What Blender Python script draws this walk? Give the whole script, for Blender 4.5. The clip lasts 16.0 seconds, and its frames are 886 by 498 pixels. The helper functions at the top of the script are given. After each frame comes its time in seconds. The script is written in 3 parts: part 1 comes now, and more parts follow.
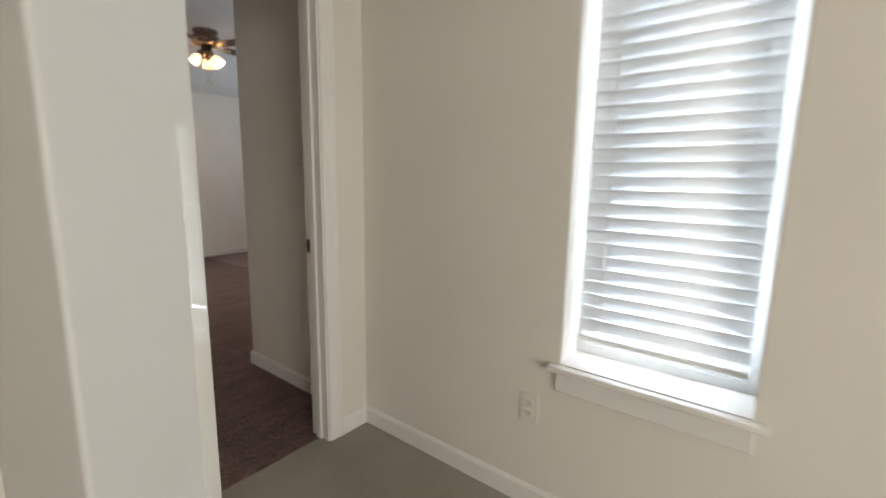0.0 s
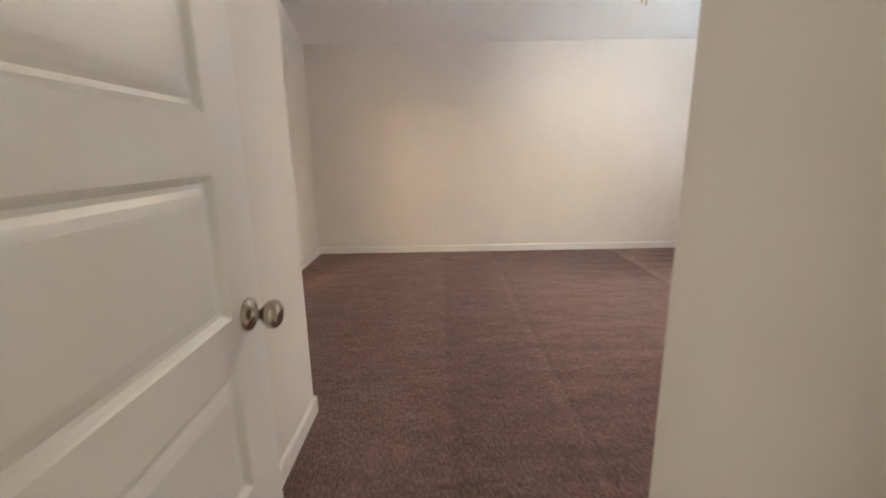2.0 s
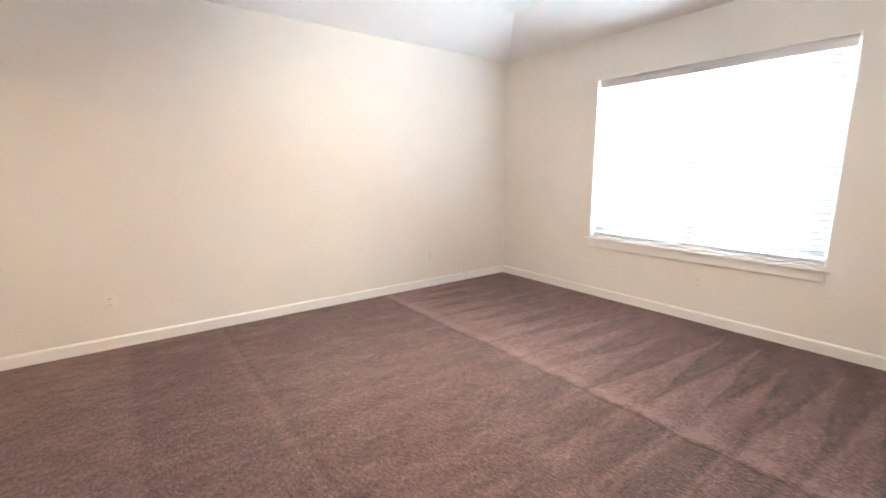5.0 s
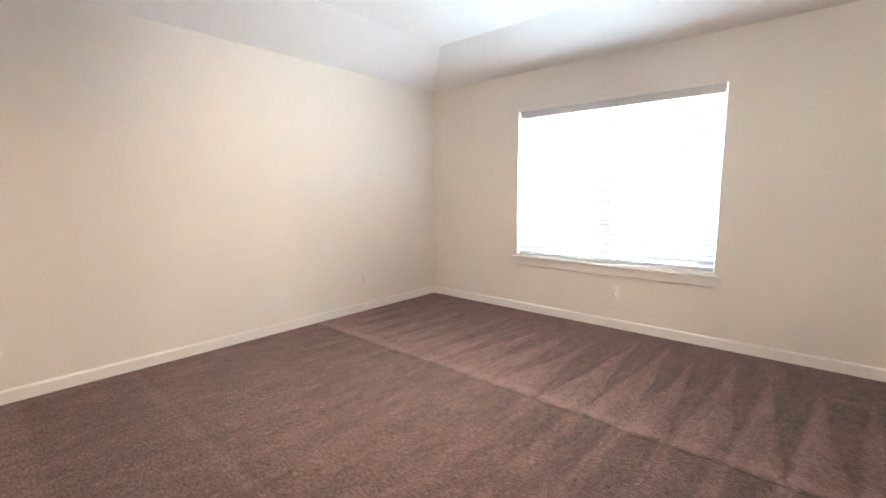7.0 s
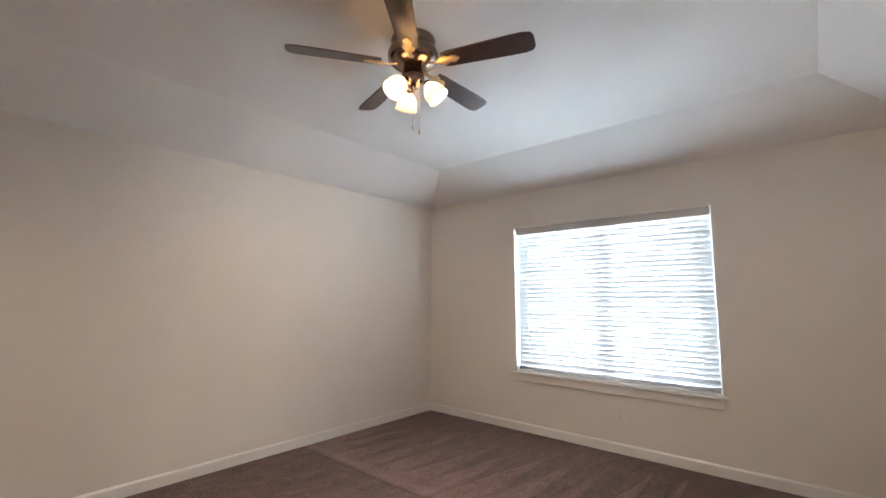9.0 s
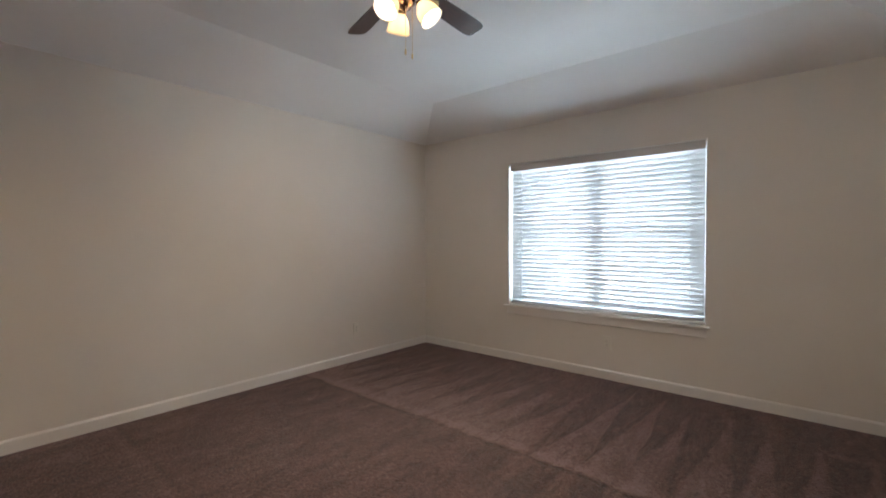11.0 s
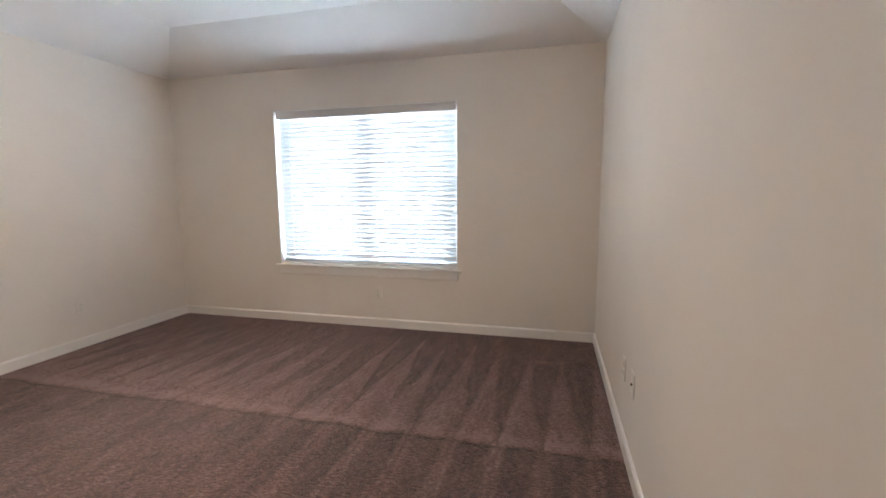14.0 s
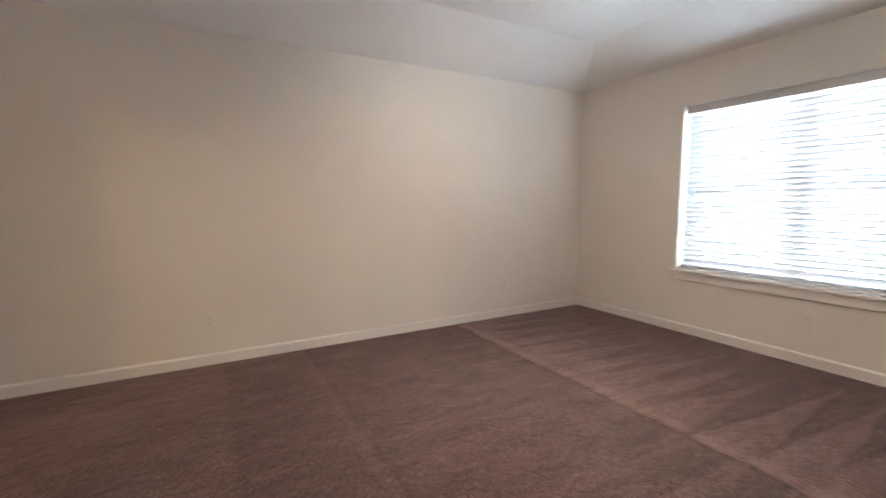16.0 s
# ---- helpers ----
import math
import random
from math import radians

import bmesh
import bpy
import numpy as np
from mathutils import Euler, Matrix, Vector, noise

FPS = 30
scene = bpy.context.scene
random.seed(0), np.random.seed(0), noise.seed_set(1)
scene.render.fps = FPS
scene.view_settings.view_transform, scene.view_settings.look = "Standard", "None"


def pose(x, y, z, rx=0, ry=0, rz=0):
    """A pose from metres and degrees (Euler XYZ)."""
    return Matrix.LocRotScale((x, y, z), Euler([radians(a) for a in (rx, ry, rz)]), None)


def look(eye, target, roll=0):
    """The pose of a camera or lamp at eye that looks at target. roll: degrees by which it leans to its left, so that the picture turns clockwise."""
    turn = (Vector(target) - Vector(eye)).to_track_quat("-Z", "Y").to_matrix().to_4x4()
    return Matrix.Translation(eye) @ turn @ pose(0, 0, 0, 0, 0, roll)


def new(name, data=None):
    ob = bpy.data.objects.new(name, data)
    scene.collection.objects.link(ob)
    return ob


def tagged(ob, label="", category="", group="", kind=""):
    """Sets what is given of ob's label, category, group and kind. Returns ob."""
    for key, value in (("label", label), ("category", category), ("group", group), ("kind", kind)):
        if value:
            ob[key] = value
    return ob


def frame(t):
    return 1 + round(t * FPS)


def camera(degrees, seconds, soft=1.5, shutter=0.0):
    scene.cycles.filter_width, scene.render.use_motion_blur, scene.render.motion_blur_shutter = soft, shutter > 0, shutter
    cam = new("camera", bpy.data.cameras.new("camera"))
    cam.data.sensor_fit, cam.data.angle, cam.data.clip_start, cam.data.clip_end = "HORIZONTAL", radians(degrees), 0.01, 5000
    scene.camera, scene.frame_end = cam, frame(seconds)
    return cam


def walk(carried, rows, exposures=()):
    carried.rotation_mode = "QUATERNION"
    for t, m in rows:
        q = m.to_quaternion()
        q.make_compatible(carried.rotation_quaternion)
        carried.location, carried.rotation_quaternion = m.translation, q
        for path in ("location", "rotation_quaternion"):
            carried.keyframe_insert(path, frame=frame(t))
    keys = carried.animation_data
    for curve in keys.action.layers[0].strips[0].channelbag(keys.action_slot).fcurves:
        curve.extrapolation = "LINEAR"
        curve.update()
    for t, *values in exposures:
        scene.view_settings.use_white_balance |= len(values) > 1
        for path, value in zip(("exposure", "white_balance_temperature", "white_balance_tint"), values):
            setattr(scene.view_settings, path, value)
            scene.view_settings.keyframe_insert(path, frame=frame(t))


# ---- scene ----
cam = camera(91.6, 16.0, 1.6, 0.45)
EXPOSURES = [(0.0, -0.75, 5950, 8), (0.5, -0.85, 5950, 7), (1.0, -0.92, 6300, 9), (1.5, -0.35, 6300, 9), (2.0, 0.42, 6200, 9.5), (2.5, 0.72, 5830, 9),
             (3.5, 0.97, 5830, 9), (4.7, 0.98, 5950, 9), (7.0, 0.72, 6130, 9.5), (7.5, 0.62, 6130, 10), (8.5, 0.08, 6250, 12), (11.0, -0.76, 6220, 11), (12.0, -0.34, 6170, 11),
             (13.0, -0.10, 6150, 11.5), (14.5, -0.06, 6150, 11.5), (16.0, 0.0, 6300, 12.5)]
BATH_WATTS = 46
BEDROOM_WATTS, HALL_WATTS, HALL_FILL_WATTS, FAN_WATTS, BATH_GLOW, SLAT_TILT, HALL_TILT = 2750, 1300, 122, 53, 45, -60.5, -66
PATH = [
    (0, (-4.584, -6.893, 1.243), (-3.028, -5.678, 0.921), 0.9),
    (0.2, (-4.44, -6.769, 1.264), (-2.985, -5.462, 0.849), 0.7),
    (0.4, (-4.281, -6.634, 1.219), (-2.921, -5.228, 0.801), 1.0),
    (0.5, (-4.205, -6.551, 1.222), (-2.869, -5.114, 0.829), 1.0),
    (0.7, (-4.08, -6.371, 1.258), (-2.824, -4.871, 0.842), 0.5),
    (1, (-3.946, -6.143, 1.213), (-2.968, -4.465, 0.718), -0.2),
    (1.2, (-3.853, -5.966, 1.224), (-3.168, -4.151, 0.739), 1.0),
    (1.5, (-3.794, -5.727, 1.231), (-3.55, -3.812, 0.706), 0.2),
    (1.8, (-3.804, -5.456, 1.207), (-3.77, -3.519, 0.711), 1.1),
    (2, (-3.798, -5.283, 1.239), (-3.792, -3.332, 0.794), -1.0),
    (2.3, (-3.787, -5.063, 1.223), (-3.814, -3.13, 0.708), -1.7),
    (2.5, (-3.76, -4.893, 1.23), (-3.855, -2.942, 0.80), -1.7),
    (3, (-3.76, -4.508, 1.146), (-3.987, -2.549, 0.815), -0.5),
    (3.5, (-3.813, -4.175, 1.2), (-3.811, -2.193, 0.937), -1.8),
    (4, (-3.733, -3.906, 1.196), (-3.36, -1.959, 0.932), -1.1),
    (4.5, (-3.712, -3.779, 1.239), (-2.821, -2.021, 0.885), -1.1),
    (7, (-3.941, -3.606, 1.245), (-2.448, -2.3, 0.987), -0.3),
    (7.5, (-3.962, -3.562, 1.284), (-2.444, -2.277, 1.073), -0.2),
    (8, (-3.938, -3.591, 1.307), (-2.417, -2.294, 1.242), 0.0),
    (8.5, (-3.929, -3.619, 1.331), (-2.435, -2.309, 1.563), 0.2),
    (11, (-3.941, -3.628, 1.271), (-2.416, -2.335, 1.229), -0.1),
    (11.5, (-3.928, -3.645, 1.278), (-2.415, -2.351, 1.085), 0.7),
    (12, (-3.878, -3.689, 1.267), (-2.306, -2.469, 1.065), 0.8),
    (12.5, (-3.862, -3.691, 1.266), (-2.131, -2.709, 1.064), 0.4),
    (13, (-3.821, -3.801, 1.274), (-1.983, -3.043, 1.057), 0.5),
    (13.5, (-3.812, -3.799, 1.243), (-1.888, -3.301, 1.019), 0.2),
    (14, (-3.758, -3.831, 1.284), (-1.832, -3.343, 1.022), -0.4),
    (14.5, (-3.815, -3.778, 1.217), (-1.971, -3.035, 1.001), -0.1),
    (15, (-3.835, -3.714, 1.262), (-2.184, -2.61, 1.028), -0.2),
    (15.5, (-3.867, -3.635, 1.331), (-2.517, -2.182, 1.074), -1.7),
    (16, (-3.85, -3.63, 1.224), (-2.884, -1.893, 1.005), -0.3),
]
walk(cam, [(t, look(eye, target, roll)) for t, eye, target, roll in PATH], EXPOSURES)

# ---- world, sun, lamps ----
world = bpy.data.worlds.new("sky")
scene.world = world
world.use_nodes = True
wn = world.node_tree
sky = wn.nodes.new("ShaderNodeTexSky")
sky.sky_type, sky.sun_disc = "NISHITA", False
sky.sun_elevation, sky.sun_rotation = radians(50), radians(-80)
wn.links.new(sky.outputs[0], wn.nodes["Background"].inputs[0])
wn.nodes["Background"].inputs[1].default_value = 0.15
sun = bpy.data.lights.new("sun", "SUN")
sun.energy, sun.angle, sun.color = 2.5, radians(0.5), (1.0, 0.95, 0.88)
sun_ob = new("sun", sun)
sun_ob.matrix_world = look((-20, 3.5, 24), (0, 0, 0))


def area(name, place, target, w, h, watts, color=(1, 1, 1)):
    lamp = bpy.data.lights.new(name, "AREA")
    lamp.shape, lamp.size, lamp.size_y, lamp.energy, lamp.color = "RECTANGLE", w, h, watts, color
    ob = new(name, lamp)
    ob.matrix_world = look(place, target)
    return ob


DAY = (0.72, 0.88, 1.0)
area("daylight_bedroom", (2.5, -2.11, 1.15), (0, -2.11, 1.40), 7.0, 2.85, BEDROOM_WATTS, DAY)
# unseen fill lamp, added to brighten the hall from its south end
area("hall_fill", (-5.5, -9.9, 1.1), (-4.4, -5, 1.2), 1.3, 2.0, HALL_FILL_WATTS, (1.0, 0.91, 0.76))
area("daylight_hall", (-2.30, -6.62, 1.45), (-4, -6.62, 1.33), 4.0, 3.4, HALL_WATTS, (0.93, 0.97, 1.0))


# ---- materials ----
def material(name, color, rough=0.5, metal=0.0):
    m = bpy.data.materials.new(name)
    m.use_nodes = True
    n = m.node_tree.nodes
    b = n["Principled BSDF"]
    b.inputs["Base Color"].default_value = (*color, 1)
    b.inputs["Roughness"].default_value = rough
    b.inputs["Metallic"].default_value = metal
    return m, m.node_tree, b


def noise_tex(nt, scale, detail=3.0, rough=0.55, coords=None):
    t = nt.nodes.new("ShaderNodeTexNoise")
    t.inputs["Scale"].default_value, t.inputs["Detail"].default_value, t.inputs["Roughness"].default_value = scale, detail, rough
    if coords is None:
        coords = nt.nodes.new("ShaderNodeTexCoord").outputs["Object"]
    nt.links.new(coords, t.inputs["Vector"])
    return t


def ramp(nt, value, stops):
    r = nt.nodes.new("ShaderNodeValToRGB")
    e = r.color_ramp.elements
    e[0].position, e[0].color = stops[0][0], (*stops[0][1], 1)
    e[1].position, e[1].color = stops[-1][0], (*stops[-1][1], 1)
    for p, c in stops[1:-1]:
        k = e.new(p)
        k.color = (*c, 1)
    nt.links.new(value, r.inputs[0])
    return r


def bump(nt, b, height, strength, distance):
    k = nt.nodes.new("ShaderNodeBump")
    k.inputs["Strength"].default_value, k.inputs["Distance"].default_value = strength, distance
    nt.links.new(height, k.inputs["Height"])
    nt.links.new(k.outputs[0], b.inputs["Normal"])
    return k


def math_node(nt, op, a, b=None, c=None):
    m = nt.nodes.new("ShaderNodeMath")
    m.operation = op
    for i, v in enumerate((a, b, c)):
        if v is None:
            continue
        if isinstance(v, (int, float)):
            m.inputs[i].default_value = v
        else:
            nt.links.new(v, m.inputs[i])
    return m.outputs[0]


def painted(name, color, rough, peel=0.25, mottling=0.03, scale=140):
    """Rolled paint: a faint mottling and orange peel."""
    m, nt, b = material(name, color, rough)
    big = noise_tex(nt, 1.3, 3)
    lo = tuple(c * (1 - mottling) for c in color)
    hi = tuple(min(1, c * (1 + mottling)) for c in color)
    r = ramp(nt, big.outputs[0], [(0.3, lo), (0.7, hi)])
    nt.links.new(r.outputs[0], b.inputs["Base Color"])
    fine = noise_tex(nt, scale, 4)
    mid = noise_tex(nt, scale / 5, 2)
    s = math_node(nt, "ADD", fine.outputs[0], math_node(nt, "MULTIPLY", mid.outputs[0], 0.8))
    bump(nt, b, s, peel, 0.002)
    rr = math_node(nt, "MULTIPLY_ADD", mid.outputs[0], 0.12, rough - 0.06)
    nt.links.new(rr, b.inputs["Roughness"])
    return m


wall_paint = painted("cream_wall_paint", (0.765, 0.714, 0.647), 0.62, 0.16)
ceiling_paint = painted("white_ceiling_paint", (0.855, 0.835, 0.81), 0.8, 0.4, 0.02, 90)
# darker than the wall paint, to offset the strong light on the stub
stub_paint = painted("dimmed_stub_paint", (0.61, 0.605, 0.59), 0.5, 0.10)
trim_paint = painted("white_trim_paint", (0.80, 0.765, 0.725), 0.3, 0.06, 0.02, 200)
door_paint = painted("white_door_paint", (0.78, 0.76, 0.71), 0.35, 0.08, 0.02, 220)


def slat_material():
    """White vinyl that lets some daylight through."""
    m, nt, b = material("white_slat_vinyl", (0.86, 0.86, 0.86), 0.35)
    out = nt.nodes["Material Output"]
    tr, mix = nt.nodes.new("ShaderNodeBsdfTranslucent"), nt.nodes.new("ShaderNodeMixShader")
    tr.inputs[0].default_value = (0.85, 0.88, 0.92, 1)
    mix.inputs[0].default_value = 0.045
    nt.links.new(b.outputs[0], mix.inputs[1])
    nt.links.new(tr.outputs[0], mix.inputs[2])
    nt.links.new(mix.outputs[0], out.inputs[0])
    return m


slat_paint = material("white_blind_rail", (0.82, 0.82, 0.80), 0.35)[0]
# white vinyl greyed, so that the valance's shade is in its colour
shaded_valance_paint = material("white_vinyl_in_shade", (0.64, 0.60, 0.58), 0.4)[0]
slat_vinyl = slat_material()
guard_plastic, guard_nt, guard_bsdf = material("glossy_white_guard", (0.70, 0.69, 0.65), 0.015)
guard_bsdf.inputs["IOR"].default_value = 2.3
bump(guard_nt, guard_bsdf, noise_tex(guard_nt, 14, 2).outputs[0], 0.10, 0.004)
plate_plastic = material("white_plastic", (0.76, 0.72, 0.64), 0.3)[0]
slot_dark = material("dark_slot", (0.02, 0.02, 0.02), 0.5)[0]
vinyl = material("white_window_vinyl", (0.8, 0.8, 0.8), 0.35)[0]


def metal_finish(name, color, rough):
    m, nt, b = material(name, color, rough, 1.0)
    n = noise_tex(nt, 60, 3)
    nt.links.new(math_node(nt, "MULTIPLY_ADD", n.outputs[0], 0.15, rough - 0.07), b.inputs["Roughness"])
    return m


nickel = metal_finish("brushed_nickel", (0.42, 0.37, 0.31), 0.22)
hinge_metal = metal_finish("satin_nickel_hinge", (0.42, 0.42, 0.42), 0.4)
bronze = metal_finish("aged_bronze", (0.25, 0.18, 0.14), 0.2)
brass = metal_finish("chain_brass", (0.65, 0.48, 0.25), 0.3)
strike_metal = metal_finish("dark_strike_metal", (0.20, 0.16, 0.11), 0.4)


def glass_material():
    m, nt, b = material("window_glass", (1, 1, 1), 0.02)
    b.inputs["Transmission Weight"].default_value = 1.0
    b.inputs["IOR"].default_value = 1.45
    return m


glass = glass_material()


def shade_glass():
    m = bpy.data.materials.new("frosted_shade_glass")
    m.use_nodes = True
    nt = m.node_tree
    nt.nodes.remove(nt.nodes["Principled BSDF"])
    out = nt.nodes["Material Output"]
    tr, df, gl = (nt.nodes.new(k) for k in ("ShaderNodeBsdfTranslucent", "ShaderNodeBsdfDiffuse", "ShaderNodeBsdfGlossy"))
    tr.inputs[0].default_value = (1.0, 0.86, 0.66, 1)
    df.inputs[0].default_value = (0.9, 0.88, 0.84, 1)
    gl.inputs["Roughness"].default_value = 0.15
    a, b = nt.nodes.new("ShaderNodeMixShader"), nt.nodes.new("ShaderNodeMixShader")
    a.inputs[0].default_value, b.inputs[0].default_value = 0.08, 0.05
    nt.links.new(tr.outputs[0], a.inputs[1])
    nt.links.new(df.outputs[0], a.inputs[2])
    nt.links.new(a.outputs[0], b.inputs[1])
    nt.links.new(gl.outputs[0], b.inputs[2])
    nt.links.new(b.outputs[0], out.inputs[0])
    return m


frosted = shade_glass()


def glowing(name, color, strength):
    m, nt, b = material(name, color, 0.5)
    b.inputs["Emission Color"].default_value = (*color, 1)
    b.inputs["Emission Strength"].default_value = strength
    return m


bulb_glow = glowing("bulb_glow", (1.0, 0.78, 0.52), 110)


def blade_wood():
    m, nt, b = material("dark_walnut_blade", (0.07, 0.03, 0.02), 0.38)
    b.inputs["Specular IOR Level"].default_value = 0.5
    co = nt.nodes.new("ShaderNodeTexCoord").outputs["Object"]
    mp = nt.nodes.new("ShaderNodeMapping")
    mp.inputs["Scale"].default_value = (3, 40, 3)
    nt.links.new(co, mp.inputs[0])
    n = noise_tex(nt, 3, 6, 0.6, mp.outputs[0])
    r = ramp(nt, n.outputs[0], [(0.3, (0.030, 0.011, 0.008)), (0.7, (0.080, 0.032, 0.020))])
    nt.links.new(r.outputs[0], b.inputs["Base Color"])
    bump(nt, b, n.outputs[0], 0.1, 0.001)
    return m


walnut = blade_wood()


def carpet_material():
    """Mauve-brown cut pile, with the marks that a vacuum cleaner left in the nap."""
    m, nt, b = material("mauve_brown_carpet", (0.16, 0.1, 0.085), 0.95)
    b.inputs["Specular IOR Level"].default_value = 0.15
    b.inputs["Sheen Weight"].default_value = 0.25
    b.inputs["Sheen Roughness"].default_value = 0.5
    co = nt.nodes.new("ShaderNodeTexCoord").outputs["Object"]
    sep = nt.nodes.new("ShaderNodeSeparateXYZ")
    nt.links.new(co, sep.inputs[0])
    x, y = sep.outputs[0], sep.outputs[1]
    warp = noise_tex(nt, 2.2, 3, 0.6, co).outputs[0]
    warp2 = noise_tex(nt, 7.0, 3, 0.6, co).outputs[0]
    w = math_node(nt, "SUBTRACT", warp, 0.5)
    w2 = math_node(nt, "SUBTRACT", warp2, 0.5)
    add = lambda p, q: math_node(nt, "ADD", p, q)
    sub = lambda p, q: math_node(nt, "SUBTRACT", p, q)
    mul = lambda p, q: math_node(nt, "MULTIPLY", p, q)
    most = lambda p, q: math_node(nt, "MAXIMUM", p, q)
    least = lambda p, q: math_node(nt, "MINIMUM", p, q)

    def clamp01(v):
        return least(most(v, 0.0), 1.0)

    def line(v, at, half):
        """1 on the line v = at, falling to 0 at a distance of half."""
        return most(sub(1.0, mul(math_node(nt, "ABSOLUTE", sub(v, at)), 1.0 / half)), 0.0)

    xw = math_node(nt, "MULTIPLY_ADD", w2, 0.045, x)
    north = clamp01(math_node(nt, "MULTIPLY_ADD", y, 1.6, 4.0))                 # 0 in the southern half of the room, 1 in the northern
    # strokes between the seam at x = -1.70 and the window wall: light wedges, a point near the wall and wide at the seam
    yy = add(math_node(nt, "MULTIPLY_ADD", y, 1 / 0.233, 3.24 / 0.233 + 0.5), math_node(nt, "MULTIPLY_ADD", w, 0.25, mul(w2, 0.10)))
    yy = add(yy, mul(mul(x, 0.45), north))
    cell = nt.nodes.new("ShaderNodeTexWhiteNoise")
    cell.noise_dimensions = "1D"
    nt.links.new(math_node(nt, "FLOOR", yy), cell.inputs["W"])
    rnd = sub(cell.outputs[0], 0.5)
    saw = sub(math_node(nt, "FRACT", yy), 0.5)
    across = add(saw, mul(rnd, 0.16))
    reach = math_node(nt, "MULTIPLY_ADD", x, -0.82, math_node(nt, "MULTIPLY_ADD", rnd, 0.20, -0.34))   # 0 at the point, 1 at the seam
    spread = most(math_node(nt, "MULTIPLY", reach, 0.52), math_node(nt, "MULTIPLY_ADD", reach, 0.32, 0.045))
    inside = sub(spread, math_node(nt, "ABSOLUTE", across))
    body = clamp01(mul(inside, 9.0))
    wedge = math_node(nt, "MULTIPLY_ADD", body, 0.72, -0.42)
    wedge = add(wedge, mul(math_node(nt, "MULTIPLY", across, body), 0.5))
    rim = mul(line(inside, 0.03, 0.045), math_node(nt, "MULTIPLY_ADD", rnd, 0.5, 0.40))
    gap = mul(line(inside, -0.07, 0.07), clamp01(mul(reach, 4.0)))
    wedge = add(wedge, sub(rim, mul(gap, 0.28)))
    streak = mul(line(across, 0.10, 0.035), clamp01(math_node(nt, "MULTIPLY_ADD", reach, 3.0, -0.9)))
    wedge = sub(wedge, mul(streak, 0.35))
    wedge = mul(wedge, math_node(nt, "MULTIPLY_ADD", north, -0.45, 1.0))
    # the seam fades in and out, and the nap beyond it leans the other way
    side = clamp01(math_node(nt, "MULTIPLY_ADD", add(xw, mul(w, 0.10)), 40.0, 1.71 * 40))
    off = sub(1.0, side)
    fade = mul(clamp01(math_node(nt, "MULTIPLY_ADD", x, 1.3, 3.5)), math_node(nt, "MULTIPLY_ADD", north, -0.75, 1.0))
    stroke = mul(sub(line(math_node(nt, "ABSOLUTE", saw), 0.42, 0.13), 0.55), fade)
    band = mul(sub(clamp01(math_node(nt, "MULTIPLY_ADD", xw, -30.0, -3.76 * 30)), 0.35), 0.36)
    seam_west = sub(mul(line(xw, -3.205, 0.040), 0.30), mul(line(xw, -3.155, 0.022), 0.30))
    cross = mul(line(math_node(nt, "MULTIPLY_ADD", x, -0.18, y), 0.22, 0.05), 0.25)
    near = add(add(mul(stroke, 0.75), band), add(seam_west, cross))
    wedge = add(wedge, mul(mul(line(x, -1.48, 0.40), north), mul(warp, 0.75)))
    xs = add(xw, mul(w, 0.10))
    ridge = mul(line(xs, -1.645, 0.075), math_node(nt, "MULTIPLY_ADD", warp, 0.9, 0.05))
    groove = mul(line(xs, -1.722, 0.016), math_node(nt, "MULTIPLY_ADD", warp, 1.2, 0.0))
    dent = mul(clamp01(mul(line(x, -0.55, 0.035), 3.0)), clamp01(mul(line(y, -3.80, 0.075), 3.0)))
    mask = math_node(nt, "MULTIPLY_ADD", warp, 1.0, 0.5)
    nap = add(mul(add(mul(wedge, side), mul(near, off)), mask), add(sub(ridge, groove), mul(dent, 0.6)))
    # scuffs and pile
    smp = nt.nodes.new("ShaderNodeMapping")
    smp.inputs["Scale"].default_value = (2.2, 5.5, 3)
    nt.links.new(co, smp.inputs[0])
    scuff = math_node(nt, "SUBTRACT", noise_tex(nt, 1.5, 5, 0.65, smp.outputs[0]).outputs[0], 0.5)
    clump = noise_tex(nt, 16, 3, 0.6, co).outputs[0]
    pile = noise_tex(nt, 210, 3, 0.7, co).outputs[0]
    tuft = noise_tex(nt, 70, 3, 0.7, co).outputs[0]
    rmp = nt.nodes.new("ShaderNodeMapping")
    rmp.inputs["Scale"].default_value = (95, 34, 34)
    nt.links.new(co, rmp.inputs[0])
    ripple = noise_tex(nt, 1.0, 3, 0.6, rmp.outputs[0]).outputs[0]
    v = math_node(nt, "MULTIPLY_ADD", nap, 0.40, 0.50)
    v = math_node(nt, "ADD", v, math_node(nt, "MULTIPLY", scuff, 0.9))
    v = math_node(nt, "ADD", v, math_node(nt, "MULTIPLY", math_node(nt, "SUBTRACT", tuft, 0.5), 0.9))
    v = math_node(nt, "ADD", v, math_node(nt, "MULTIPLY", math_node(nt, "SUBTRACT", pile, 0.5), 1.1))
    v = math_node(nt, "ADD", v, math_node(nt, "MULTIPLY", math_node(nt, "SUBTRACT", clump, 0.5), 0.5))
    v = math_node(nt, "ADD", v, math_node(nt, "MULTIPLY", math_node(nt, "SUBTRACT", ripple, 0.5), 1.7))
    r = ramp(nt, v, [(0.0, (0.050, 0.023, 0.019)), (0.5, (0.192, 0.096, 0.082)), (1.0, (0.40, 0.245, 0.218))])
    nt.links.new(r.outputs[0], b.inputs["Base Color"])
    h = math_node(nt, "ADD", math_node(nt, "MULTIPLY", tuft, 1.4), pile)
